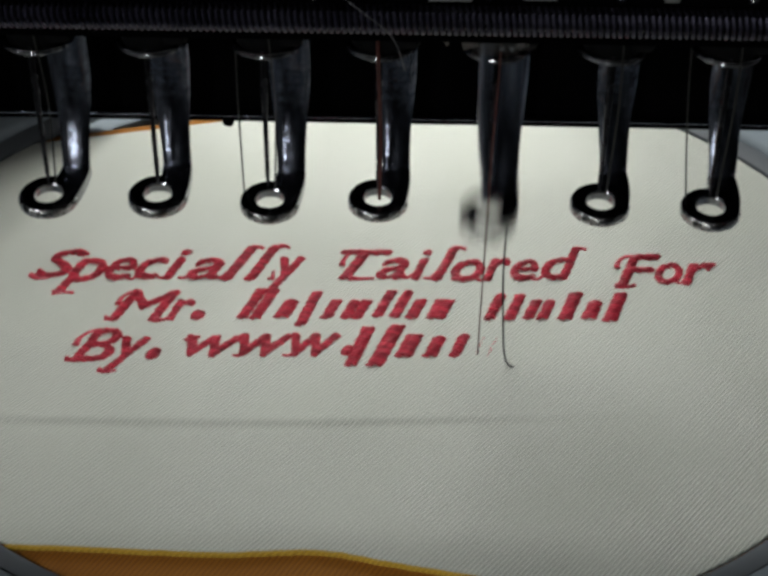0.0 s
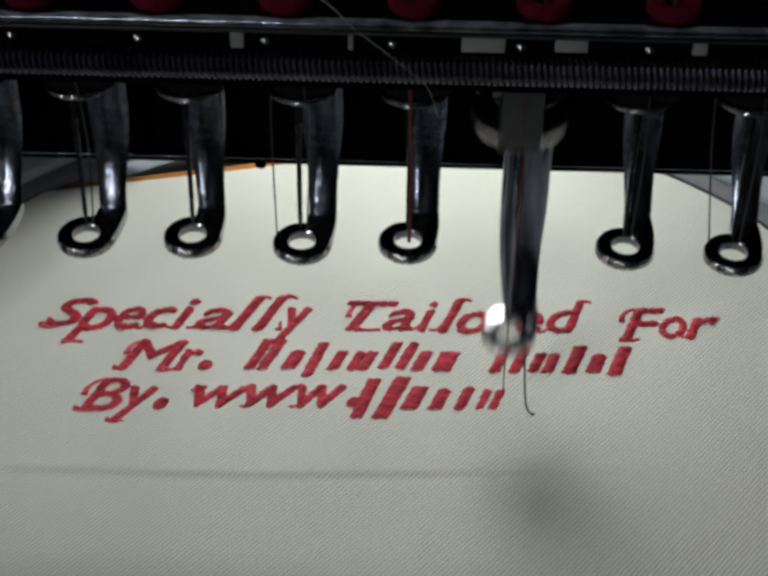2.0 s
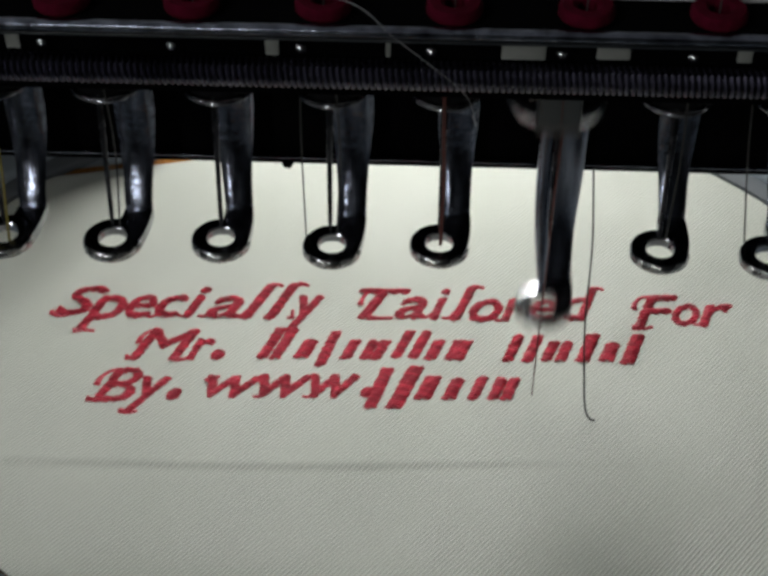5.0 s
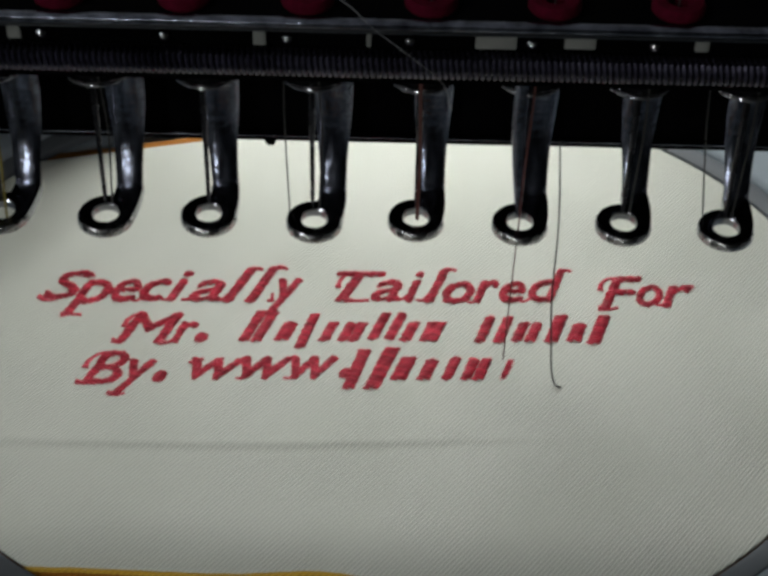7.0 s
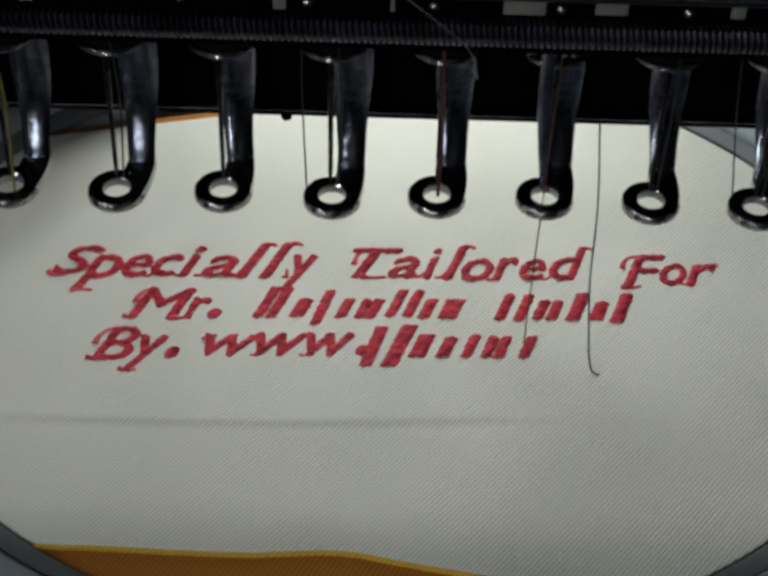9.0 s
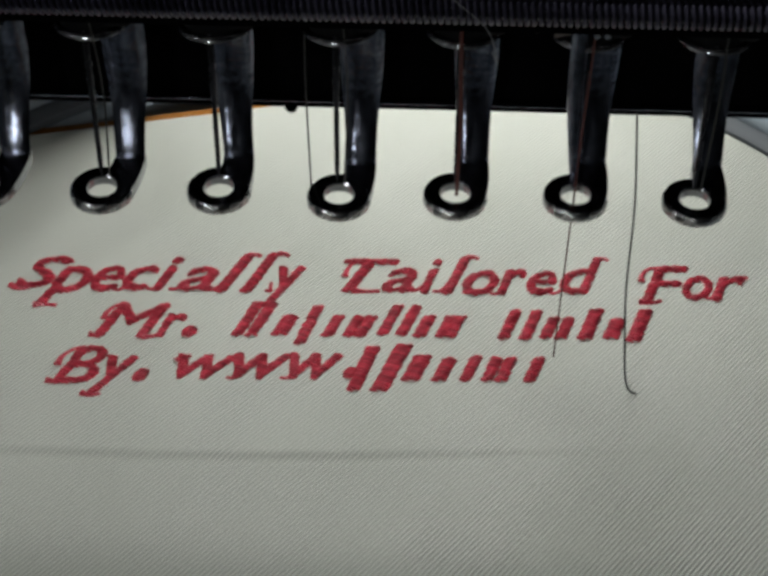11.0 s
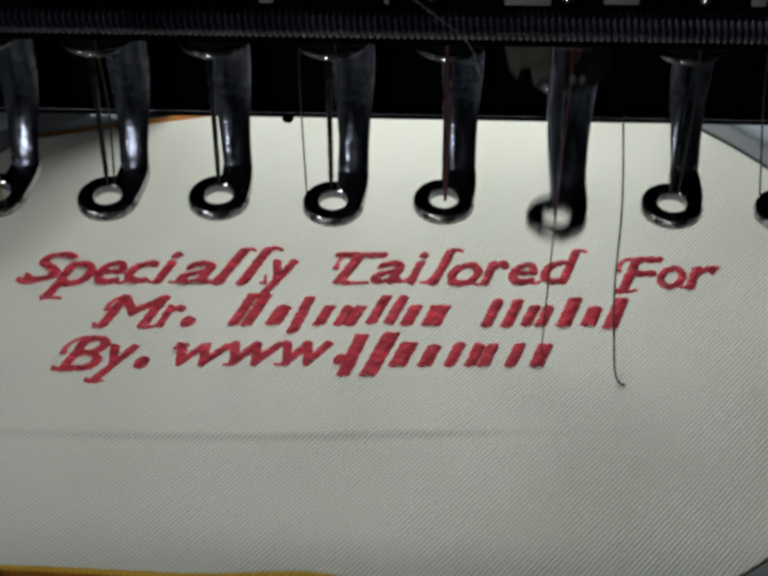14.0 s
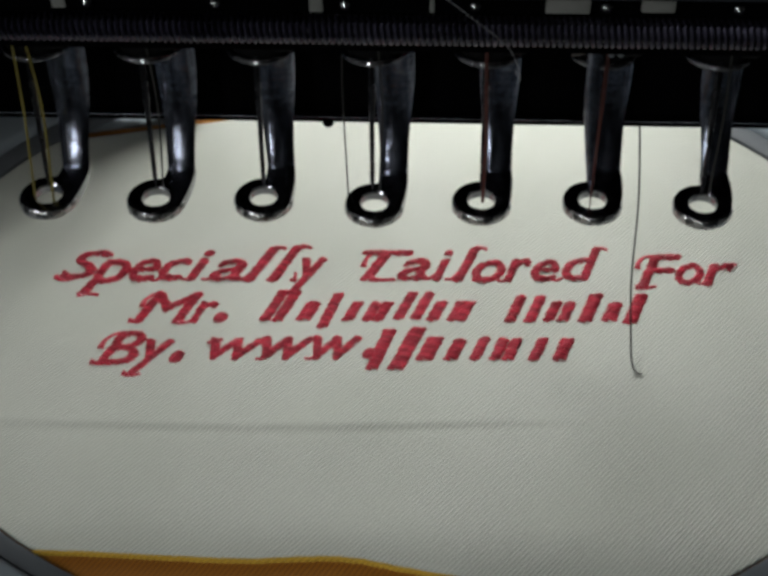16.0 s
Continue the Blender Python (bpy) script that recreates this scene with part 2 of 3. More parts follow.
def add_tube(bm, points, radius, n=8):
    """A round wire along points; radius may be a list."""
    pts = [Vector(p) for p in points]
    rings = []
    for i, p in enumerate(pts):
        d = (pts[min(i + 1, len(pts) - 1)] - pts[max(i - 1, 0)]).normalized()
        u = d.cross(Vector((0.13, 0.97, 0.2))).normalized()
        w = d.cross(u)
        r = radius[i] if isinstance(radius, (list, tuple)) else radius
        rings.append([bm.verts.new(p + u * (r * math.cos(2 * math.pi * k / n)) + w * (r * math.sin(2 * math.pi * k / n))) for k in range(n)])
    for a, b in zip(rings, rings[1:]):
        for k in range(n):
            bm.faces.new((a[k], a[(k + 1) % n], b[(k + 1) % n], b[k]))
    bm.faces.new(rings[0])
    bm.faces.new(list(reversed(rings[-1])))
    return bm


def tube(points, radius, n=8):
    return add_tube(bmesh.new(), points, radius, n)


def smooth_path(points, steps=8):
    """Catmull-Rom through the points."""
    p = [Vector(q) for q in points]
    p = [p[0] * 2 - p[1]] + p + [p[-1] * 2 - p[-2]]
    out = []
    for i in range(1, len(p) - 2):
        for s in range(steps):
            t = s / steps
            a, b, c, d = p[i - 1], p[i], p[i + 1], p[i + 2]
            out.append(0.5 * (2 * b + (c - a) * t + (2 * a - 5 * b + 4 * c - d) * t * t + (3 * b - a - 3 * c + d) * t ** 3))
    return out + [p[-2]]


# ---- the workshop round the machine ----
def structure(name, bm, mat, label):
    return tagged(part(name, bm, mat, None, "", smooth=False), label, name.split("_")[0], "", "structure")


def room():
    # unseen room, added; its dark walls hold the reflected light down
    x0, x1, y0, y1, z0, z1 = -560, 1700, -1500, 1200, -850, 1700
    structure("floor", box(x0, x1, y0, y1, z0 - 60, z0), FLOOR, "grey cement floor of the workshop")
    structure("ceiling", box(x0, x1, y0, y1, z1, z1 + 60), WALL, "plain dark grey painted ceiling")
    structure("wall_south", box(x0, x1, y0 - 80, y0, z0 - 60, z1 + 60), WALL, "plain dark grey painted wall")
    structure("wall_west", box(x0 - 80, x0, y0 - 80, y1 + 80, z0 - 60, z1 + 60), WALL, "plain dark grey painted wall")
    structure("wall_east", box(x1, x1 + 80, y0 - 80, y1 + 80, z0 - 60, z1 + 60), WALL, "plain dark grey painted wall")
    bm = bmesh.new()
    add_box(bm, x0, -460, y1, y1 + 80, z0 - 60, z1 + 60)
    add_box(bm, 500, x1, y1, y1 + 80, z0 - 60, z1 + 60)
    add_box(bm, -460, 500, y1, y1 + 80, z0 - 60, 230)
    add_box(bm, -460, 500, y1, y1 + 80, 1220, z1 + 60)
    structure("wall_north", bm, WALL, "dark grey wall with a wide window opening")
    win = tagged(thing("window_1", "grey-framed window added, unseen, for light from behind", "window"), kind="structure")
    f = bmesh.new()
    for a in ((-460, -420, 230, 1220), (460, 500, 230, 1220), (-420, 460, 230, 270), (-420, 460, 1180, 1220)):
        add_box(f, a[0], a[1], y1 + 20, y1 + 60, a[2], a[3], 3)
    part("window_frame", f, WALL, win)


def added_wall_lights():
    """Two short, unseen tube lights added: wall beside the machine, and across the room."""
    for place, turn in (((-560, -360, 520), -90), ((-360, -1500, 420), 0)):
        w = thing("added_wall_light", "short white tube light added on the wall, out of sight", "wall light", "wall lights", at=place)
        w.rotation_euler.z = radians(turn)
        part("housing", box(-40, 40, 0, 50, -240, 240, 6), PANEL, w)
        part("tube", lathe([(0, -222), (10, -220), (13, -216), (13, 216), (10, 220), (0, 222)], centre=(0, 64, 0), n=20), GLOW, w, "glowing white glass tube")


def table():
    t = thing("work_table", "dark grey laminate table under the embroidery machine", "table", at=(57, 40, -850))
    part("tabletop", box(-500, 500, -330, 620, 765, 793, 4), TABLE, t)
    for sx in (-460, 460):
        for sy in (-290, 580):
            part("leg", box(sx - 22, sx + 22, sy - 22, sy + 22, 0, 765, 3), BLACK, t)
    return t


# ---- the embroidery machine ----
PITCH, REST = 16.0, 30.75
ACTIVE = 5


RO, RI, SOLE_T = 4.35, 2.05, 1.6


def foot_mesh():
    """A presser foot's sole: a flat black ring with a tab behind it that carries the shank."""
    bm = bmesh.new()
    ro, ri, th = RO, RI, SOLE_T
    add_lathe(bm, [(ri, -0.25), (ri + 0.25, 0.0), (ro - 0.55, 0.0), (ro - 0.3, -0.08), (ro - 0.12, -0.3), (ro - 0.12, -th + 0.3), (ro - 0.4, -th), (ri + 0.2, -th), (ri, -th + 0.2), (ri, -0.25)], n=56)
    # tab: from the ring's flank to the foot of the shank
    outline = [(0.2, 2.9), (0.6, 4.4), (0.9, 6.6), (5.0, 6.6), (4.95, 4.5), (4.75, 2.5), (4.42, 0.5), (4.1, -0.6), (2.9, 1.2), (1.6, 2.3)]
    top = [bm.verts.new((x, y, -0.02)) for x, y in outline]
    low = [bm.verts.new((x, y, -th + 0.03)) for x, y in outline]
    bm.faces.new(top)
    bm.faces.new(list(reversed(low)))
    for i in range(len(outline)):
        j = (i + 1) % len(outline)
        bm.faces.new((top[i], low[i], low[j], top[j]))
    return bm


def sole_rim_mesh():
    """The worn outer edge of the ring, open where the tab joins it."""
    bm = bmesh.new()
    prof = [(RO - 0.2, -0.16), (RO - 0.06, -0.34), (RO, -0.7), (RO, -SOLE_T + 0.25), (RO - 0.25, -SOLE_T - 0.02)]
    n = 44
    rows = []
    for k in range(n + 1):
        a = radians(82 + (352 - 82) * k / n)
        rows.append([bm.verts.new((r * math.cos(a), r * math.sin(a), z)) for r, z in prof + [(RO - 0.5, -SOLE_T + 0.3)]])
    for a, b in zip(rows, rows[1:]):
        for k in range(len(a)):
            m = (k + 1) % len(a)
            bm.faces.new((a[k], b[k], b[m], a[m]))
    bm.faces.new(rows[0])
    bm.faces.new(rows[-1])
    return bm


def shank_mesh():
    """The shank: lofted curved strip, wide above and narrow where it meets the tab."""
    bm = bmesh.new()
    spine = smooth_path([(6.3, -1.4), (6.4, 0.3), (7.3, 2.6), (8.9, 5.6), (10.2, 9.0), (11.0, 13.0), (11.3, 18.0), (11.4, 26.0), (11.4, 37.0)], 4)
    rows, m = [], 9
    for v in spine:
        y, z = v.x, v.y
        k = min(max((z - 1.0) / 15.0, 0), 1)
        k = k * k * (3 - 2 * k)
        cx, half = 2.95 + 0.1 * k, 2.05 + 0.95 * k
        front, back = [], []
        for i in range(m):
            u = -1 + 2 * i / (m - 1)
            bulge = 1.35 * (1 - u * u) ** 0.5 * (0.35 + 0.65 * k)
            front.append(Vector((cx + half * u, y - bulge * 0.9, z)))
            back.append(Vector((cx + half * u * 0.9, y + 0.75 - bulge * 0.5, z)))
        rows.append([bm.verts.new(p) for p in front + list(reversed(back))])
    for a, b in zip(rows, rows[1:]):
        n = len(a)
        for i in range(n):
            bm.faces.new((a[i], a[(i + 1) % n], b[(i + 1) % n], b[i]))
    bm.faces.new(rows[0])
    bm.faces.new(rows[-1])
    return bm


def collar_mesh():
    """The wide dished collar that drives the working foot, with a bevelled lower rim."""
    return lathe([(2.9, 3.0), (6.6, 3.0), (7.1, 2.7), (7.2, 1.6), (7.0, 1.0), (6.1, 0.05), (5.6, 0.0), (2.9, 0.0), (2.9, 3.0)], n=48)


AXIS = 8.6


def needle_mesh():
    """A sewing needle: thick shank above, thin blade, sharp point; it stands slightly forward towards its hole."""
    top, tip = Vector((0, 5.4, 4.2)), Vector((0, 1.3, -20.6))
    steps = ((0.0, 0.52), (0.42, 0.50), (0.48, 0.40), (0.93, 0.34), (1.0, 0.08))
    return tube([top.lerp(tip, k) for k, r in steps], [r for k, r in steps], 10)


# how each foot sits in the row: shift in millimetres and turn in degrees
SEAT = {1: (0, -0.1, -0.1, 0), 2: (-0.1, 0.2, 0.15, 8), 3: (0.2, -0.1, -0.3, 2), 4: (-0.1, 0.25, 0.15, 4), 5: (0, 0, 0.75, 4), 6: (0, 0, 0.35, 5), 7: (-0.1, -0.3, 0, 4)}


def presser_foot(machine, i):
    dx, dy, dz, turn = SEAT.get(i, (0, 0, 0, 0))
    foot = part("presser_foot", foot_mesh(), SOLE, machine, "black steel presser foot with a ring-shaped sole", (i * PITCH + dx, dy, REST + dz))
    foot.rotation_euler.z = radians(turn)
    part("sole_rim", sole_rim_mesh(), SCUFFED, foot, "bright scuffed edge of the sole")
    part("shank", shank_mesh(), STEEL, foot, "bent hollow shank of worn dark steel")
    return foot


def guide_plate():
    """A bent, notched thread guide plate, cut from sheet."""
    outline = [(-9.0, 9.2), (-8.3, 11.4), (-2.8, 8.6), (-2.6, 3.2), (-4.6, 2.5), (-5.1, 4.9), (-6.3, 4.6), (-6.7, 2.8), (-7.7, 3.9)]
    bm = bmesh.new()
    front = [bm.verts.new((x, AXIS - 5.6 - 0.12 * (x + 9), z)) for x, z in outline]
    back = [bm.verts.new((x, AXIS - 4.7 - 0.12 * (x + 9), z)) for x, z in outline]
    bm.faces.new(front)
    bm.faces.new(list(reversed(back)))
    for k in range(len(outline)):
        m = (k + 1) % len(outline)
        bm.faces.new((front[k], back[k], back[m], front[m]))
    return bm


def needle_unit(machine, i):
    """Needle bar with clamp and needle, parked above its foot."""
    x = i * PITCH
    bar = part("needle_bar", lathe([(1.0, 11.2), (2.5, 11.6), (2.7, 13.5), (2.7, 58)], centre=(0, AXIS - 2.0, -8.0), n=24), BRASS, machine, "slender round steel needle bar", (x - 0.1, 0, REST + 0.6 + 20.6))
    part("needle", needle_mesh(), BLACKSTEEL, bar, "thin steel sewing needle")
    cl = bmesh.new()
    add_lathe(cl, [(0.9, 0.2), (2.6, 0.0), (3.7, 0.15), (4.2, 0.7), (4.35, 1.6), (4.35, 5.0), (4.3, 6.2), (3.0, 8.2), (0.9, 9.0), (0.9, 0.2)], centre=(0.3, AXIS, -0.9), n=40)
    add_box(cl, 1.6, 5.8, AXIS - 4, AXIS + 2.6, 0.6, 12.0, 1.2)
    add_box(cl, -7.6, -1.0, AXIS - 4.6, AXIS, 6.4, 12.4, 1.4)
    part("needle_clamp", cl, DARKCAP, bar, "black needle clamp with a round lower rim")
    part("clamp_rim", lathe([(4.1, 0.05), (4.5, 0.0), (4.85, 0.12), (5.06, 0.36), (5.06, 0.62), (4.9, 0.88), (4.6, 1.05), (4.2, 1.1), (4.1, 0.05)], centre=(0.3, AXIS, -0.7), n=48), CHROME, bar, "bright worn rim of the clamp")
    return bar


def collar_unit(machine, i):
    c = part("collar", collar_mesh(), DARKCAP, machine, "wide black steel collar with a bright rim", (i * PITCH - 0.4, AXIS - 0.6, 58.0))
    part("collar_rim", lathe([(6.3, 0.1), (7.0, 0.75), (7.3, 1.5), (7.3, 1.9), (7.0, 1.9), (6.3, 0.6), (6.3, 0.1)], centre=(0, 0, -0.1), n=48), CHROME, c, "bright worn rim of the collar")
    part("sleeve", box(-3.2, 2.6, -8.6, 2.0, 1.4, 46, 0.5), GREYPART, c, "smooth dark grey square sleeve")
    part("sleeve_thread", tube([(-0.4, -8.75, 45), (-0.3, -8.75, 20), (-0.1, -8.75, 3)], 0.07, 6), THREAD_RED, c, "red thread along the sleeve")
    part("sleeve_lip", box(-3.35, 2.75, -8.75, 1.0, 1.0, 1.6, 0.25), GUIDE, c)
    return c


def embroidery_machine():
    m = thing("embroidery_machine", "black multi-needle embroidery machine head with a row of steel presser feet", "embroidery machine", at=(0, 0, 0))
    lo, hi = -150, 270
    # black face plate behind the feet, with a turned lower lip
    p = bmesh.new()
    add_box(p, lo, hi, 19.2, 25.0, 31.4, 190, 0.6)
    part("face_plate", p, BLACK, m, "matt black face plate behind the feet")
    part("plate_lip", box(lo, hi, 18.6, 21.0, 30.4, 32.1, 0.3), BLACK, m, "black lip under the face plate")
    # the highlight on the black lip, made as a separate brighter strip
    part("lip_highlight", box(lo, hi, 18.2, 18.8, 31.6, 31.85, 0.08), STEEL, m, "thin steel strip standing for the highlight along the lip")
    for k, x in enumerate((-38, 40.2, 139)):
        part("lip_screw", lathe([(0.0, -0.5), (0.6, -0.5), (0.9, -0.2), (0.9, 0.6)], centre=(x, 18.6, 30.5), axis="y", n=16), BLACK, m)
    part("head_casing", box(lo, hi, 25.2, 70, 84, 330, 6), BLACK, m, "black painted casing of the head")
    # guide rail above the feet, and the long spring before it
    part("spring_rod", lathe([(1.2, lo), (1.2, hi)], centre=(0, -10.5, 67.0), axis="x", n=20), BLACKSTEEL, m, "steel rod inside the long spring")
    coil, turns = bmesh.new(), int((hi - lo) / 0.8)
    r = 1.6
    pts = []
    for k in range(turns * 9 + 1):
        a = 2 * math.pi * k / 9
        pts.append((lo + (hi - lo) * k / (turns * 9), -10.5 + r * math.cos(a), 67.0 + r * math.sin(a)))
    add_tube(coil, pts, 0.31, 5)
    part("coil_spring", coil, COIL, m, "long closely wound dark steel coil spring")
    # two black bars added to keep the space round the spring dark
    part("lower_fill_bar", box(lo, hi, -9.8, -5.0, 63.2, 65.0, 0.4), BLACK, m, "black bar added to fill the dark under the spring")
    part("upper_fill_bar", box(lo, hi, -8.6, -5.4, 66.0, 71.0, 0.5), BLACK, m, "black bar added to fill the dark over the spring")
    rail = bmesh.new()
    add_box(rail, lo, hi, -12.2, -10.6, 73.3, 74.2, 0.3)
    part("rail_edge", rail, STEEL, m, "bright ground edge of the guide rail")
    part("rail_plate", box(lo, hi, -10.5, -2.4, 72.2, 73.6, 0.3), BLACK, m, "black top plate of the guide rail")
    part("rail_underside", box(lo, hi, -10.4, -9.2, 71.5, 71.9, 0.1), GREYPART, m, "dark grey strip under the guide rail")
    part("front_panel", box(lo, hi, -2.2, 3.0, 72.6, 190, 0.6), PANEL, m, "light grey enamelled panel above the rail")
    for i in range(-4, 15):
        x = i * PITCH
        w = lathe([(1.3, 0.1), (3.1, 0.0), (3.5, 0.5), (3.5, 1.3), (3.1, 1.9), (1.8, 1.9), (1.3, 1.4), (1.3, 0.1)], centre=(x + 0.3, -6.6, 73.5), n=28)
        part("felt_washer", w, RED_FELT, m, "round red felt thread washer")
        part("upper_thread", tube([(x + 0.3, -6.6, 73.7), (x + 0.5, -5.5, 110), (x + 0.6, -4.0, 185)], 0.1, 6), THREAD_DARK, m)
    for i in range(-4, 15):
        # small pegs and guides that catch the light under the rail
        x = i * PITCH
        b = bmesh.new()
        add_lathe(b, [(0.0, -1.5), (0.4, -1.42), (0.75, -1.1), (0.9, -0.6), (0.9, 3.0)], centre=(x - 2.4, -8.2, 69.6), axis="y", n=14)
        part("guide_pin", b, BRIGHT, m, "small bright guide pin")
    # pale panels whose colour stands for light through gaps under the rail
    for x0, x1, z0 in ((-22.5, -17.0, 68.9), (9.2, 11.0, 68.8), (41.2, 42.9, 68.6), (56.0, 56.6, 68.7), (70.2, 75.6, 68.8), (81.8, 85.9, 69.1), (98.9, 100.7, 69.1), (117.0, 122.0, 69.0)):
        part("gap_light_panel", box(x0, x1, -9.3, -8.65, z0, 71.1, 0.15), GAP_LIGHT, m, "small pale panel painted as light through a gap under the rail")
    active = {}
    for i in range(-3, 14):
        foot = presser_foot(m, i)
        bar = needle_unit(m, i)
        if i == ACTIVE:
            part("guide_tube", tube(smooth_path([(-0.9, 5.2, 37), (-0.9, 5.0, 24), (-0.8, 4.2, 15), (-0.5, 2.6, 7), (-0.2, 1.1, 0.2)], 3), [1.25] * 5 + [1.25, 1.2, 1.15, 1.05, 0.9, 0.75, 0.6, 0.35], 20), STEEL, foot, "polished dark guide tube beside the shank")
            part("thread_guide", guide_plate(), GUIDE, bar, "worn grey steel thread guide")
            for dx in (0.7, 2.0):
                part("set_screw", lathe([(0.0, -0.9), (0.4, -0.9), (0.55, -0.6), (0.55, 0.6)], centre=(dx, AXIS - 4.6, 2.4), axis="y", n=16), BRIGHT, bar, "bright slotted set screw")
            active = {"foot": foot, "bar": bar, "collar": collar_unit(m, i)}
            part("needle_thread", tube(smooth_path([(0.3, 3.6, 40), (0.2, 3.6, 12), (0.5, 3.3, 2), (0.2, 2.0, -12), (0, 0.8, -20)]), 0.13, 6), THREAD_RED, bar, "red sewing thread")
            active["thread"] = part("sewing_thread", tube([(80.0, 0.9, 33.0), (79.9, 0.3, 22.0), (79.8, -0.4, 10.0), (79.8, -0.9, -0.4)], 0.11, 6), THREAD_RED, m, "taut red-brown sewing thread")
        elif i == 4:
            # thread whose dark red also stands for the reflection along the shank
            part("needle_thread", tube(smooth_path([(63.7, 3.4, 58), (63.9, 3.2, 50), (64.2, 2.4, 40), (64.1, 0.6, 30)]), 0.24, 6), THREAD_RED, m, "red-brown sewing thread")
        elif i == 0:
            for dx in (-1.5, 1.2):
                part("needle_thread", tube(smooth_path([(dx * 0.6 - 0.6, 3.6, 58), (dx - 0.3, 2.8, 44), (dx - 0.6, -0.2, 29.0)]), 0.2, 6), THREAD_YELLOW, m, "olive yellow sewing thread")
        elif i in (1, 3, 6, 7):
            part("needle_thread", tube(smooth_path([(i * 16 + 0.9, 3.8, 56), (i * 16 + 1.4, 3.4, 44), (i * 16 + 0.9, 1.4, 31)]), 0.14, 6), THREAD_DARK, m)
    for x, zt in ((44.2, 29.5), (108.7, 29.0)):
        part("loose_end", tube(smooth_path([(x - 0.9, 12.0, 52), (x - 0.7, 8.0, 42), (x + 0.1, 1.8, zt)]), 0.13, 6), THREAD_DARK, m, "fine loose dark thread")
    part("slack_thread", tube(smooth_path([(43, -6, 76), (52, -9.0, 76.0), (57, -12.4, 73.6), (62, -13.4, 70), (66, -13.2, 66), (67.5, -11.5, 60.5), (67.2, -6, 58)]), 0.06, 6), THREAD_WHITE, m, "slack pale thread lying over the rail")
    # added lamp on a bracket, unseen behind the face plate
    part("unseen_lamp_bracket", box(46, 82, 62, 114, 80.4, 92, 1.5), BLACK, m, "black bracket of the added, unseen lamp")
    part("unseen_lamp_housing", box(26, 102, 102, 118, 76.0, 80.2, 1.0), GREYPART, m, "slim grey housing of the added, unseen lamp")
    # board added behind the plate to block light from the cloth's left rear
    part("shade_board", box(-90, 15, 60, 64, 4.6, 62, 0.8), BLACK, m, "black board added to shade the cloth's left rear")
    # bed arm under the hoop
    bed = bmesh.new()
    add_box(bed, 44, 116, -34, 500, -34, -9.2, 5)
    part("bed_arm", bed, PANEL, m, "light grey bed arm under the hoop")
    part("column", box(20, 140, 480, 600, -45, 330, 8), BLACK, m, "black column that carries the head")
    part("neck", box(30, 130, 66, 490, 250, 325, 6), BLACK, m)
    part("foot_plate", box(0, 160, 200, 640, -57, -45, 3), BLACK, m)
    # thread wiper: flat hooked arm, parked behind the face plate
    w = bmesh.new()
    spine = smooth_path([(-8.6, 16, 34), (-5.4, 9.5, 22), (-1.6, 3.0, 12), (0.4, -1.0, 5.0), (0.6, -3.0, 1.2)], 5)
    rows = []
    for k, q in enumerate(spine):
        h = 2.5 - 0.5 * k / len(spine)
        rows.append([w.verts.new(q + Vector(d)) for d in ((-h, 0, 0), (h, 0, 0), (h, 0.5, 0.7), (-h, 0.5, 0.7))])
    for a, b in zip(rows, rows[1:]):
        for k in range(4):
            w.faces.new((a[k], a[(k + 1) % 4], b[(k + 1) % 4], b[k]))
    w.faces.new(rows[0])
    w.faces.new(rows[-1])
    add_tube(w, smooth_path([(0.8, -3.4, 1.4), (-1.4, -1.0, 1.3), (-3.6, 2.2, 1.5), (-5.4, 5.2, 2.2)]), [0.95] * 20 + [1.05, 1.15, 1.15, 1.0, 0.7], 8)
    active["wiper"] = part("thread_wiper", w, GUIDE, m, "flat hooked thread wiper arm of dark steel", WIPER_PARKED)
    return m, active


WIPER_PARKED = (86.0, 40.0, 30.0)
WIPER_DOWN = (86.0, -1.0, 1.0)


# ---- hoop, cloths and embroidery; they travel together ----
HOOP_C, HOOP_A, HOOP_B = (57.0, 10.5), 82.0, 66.5


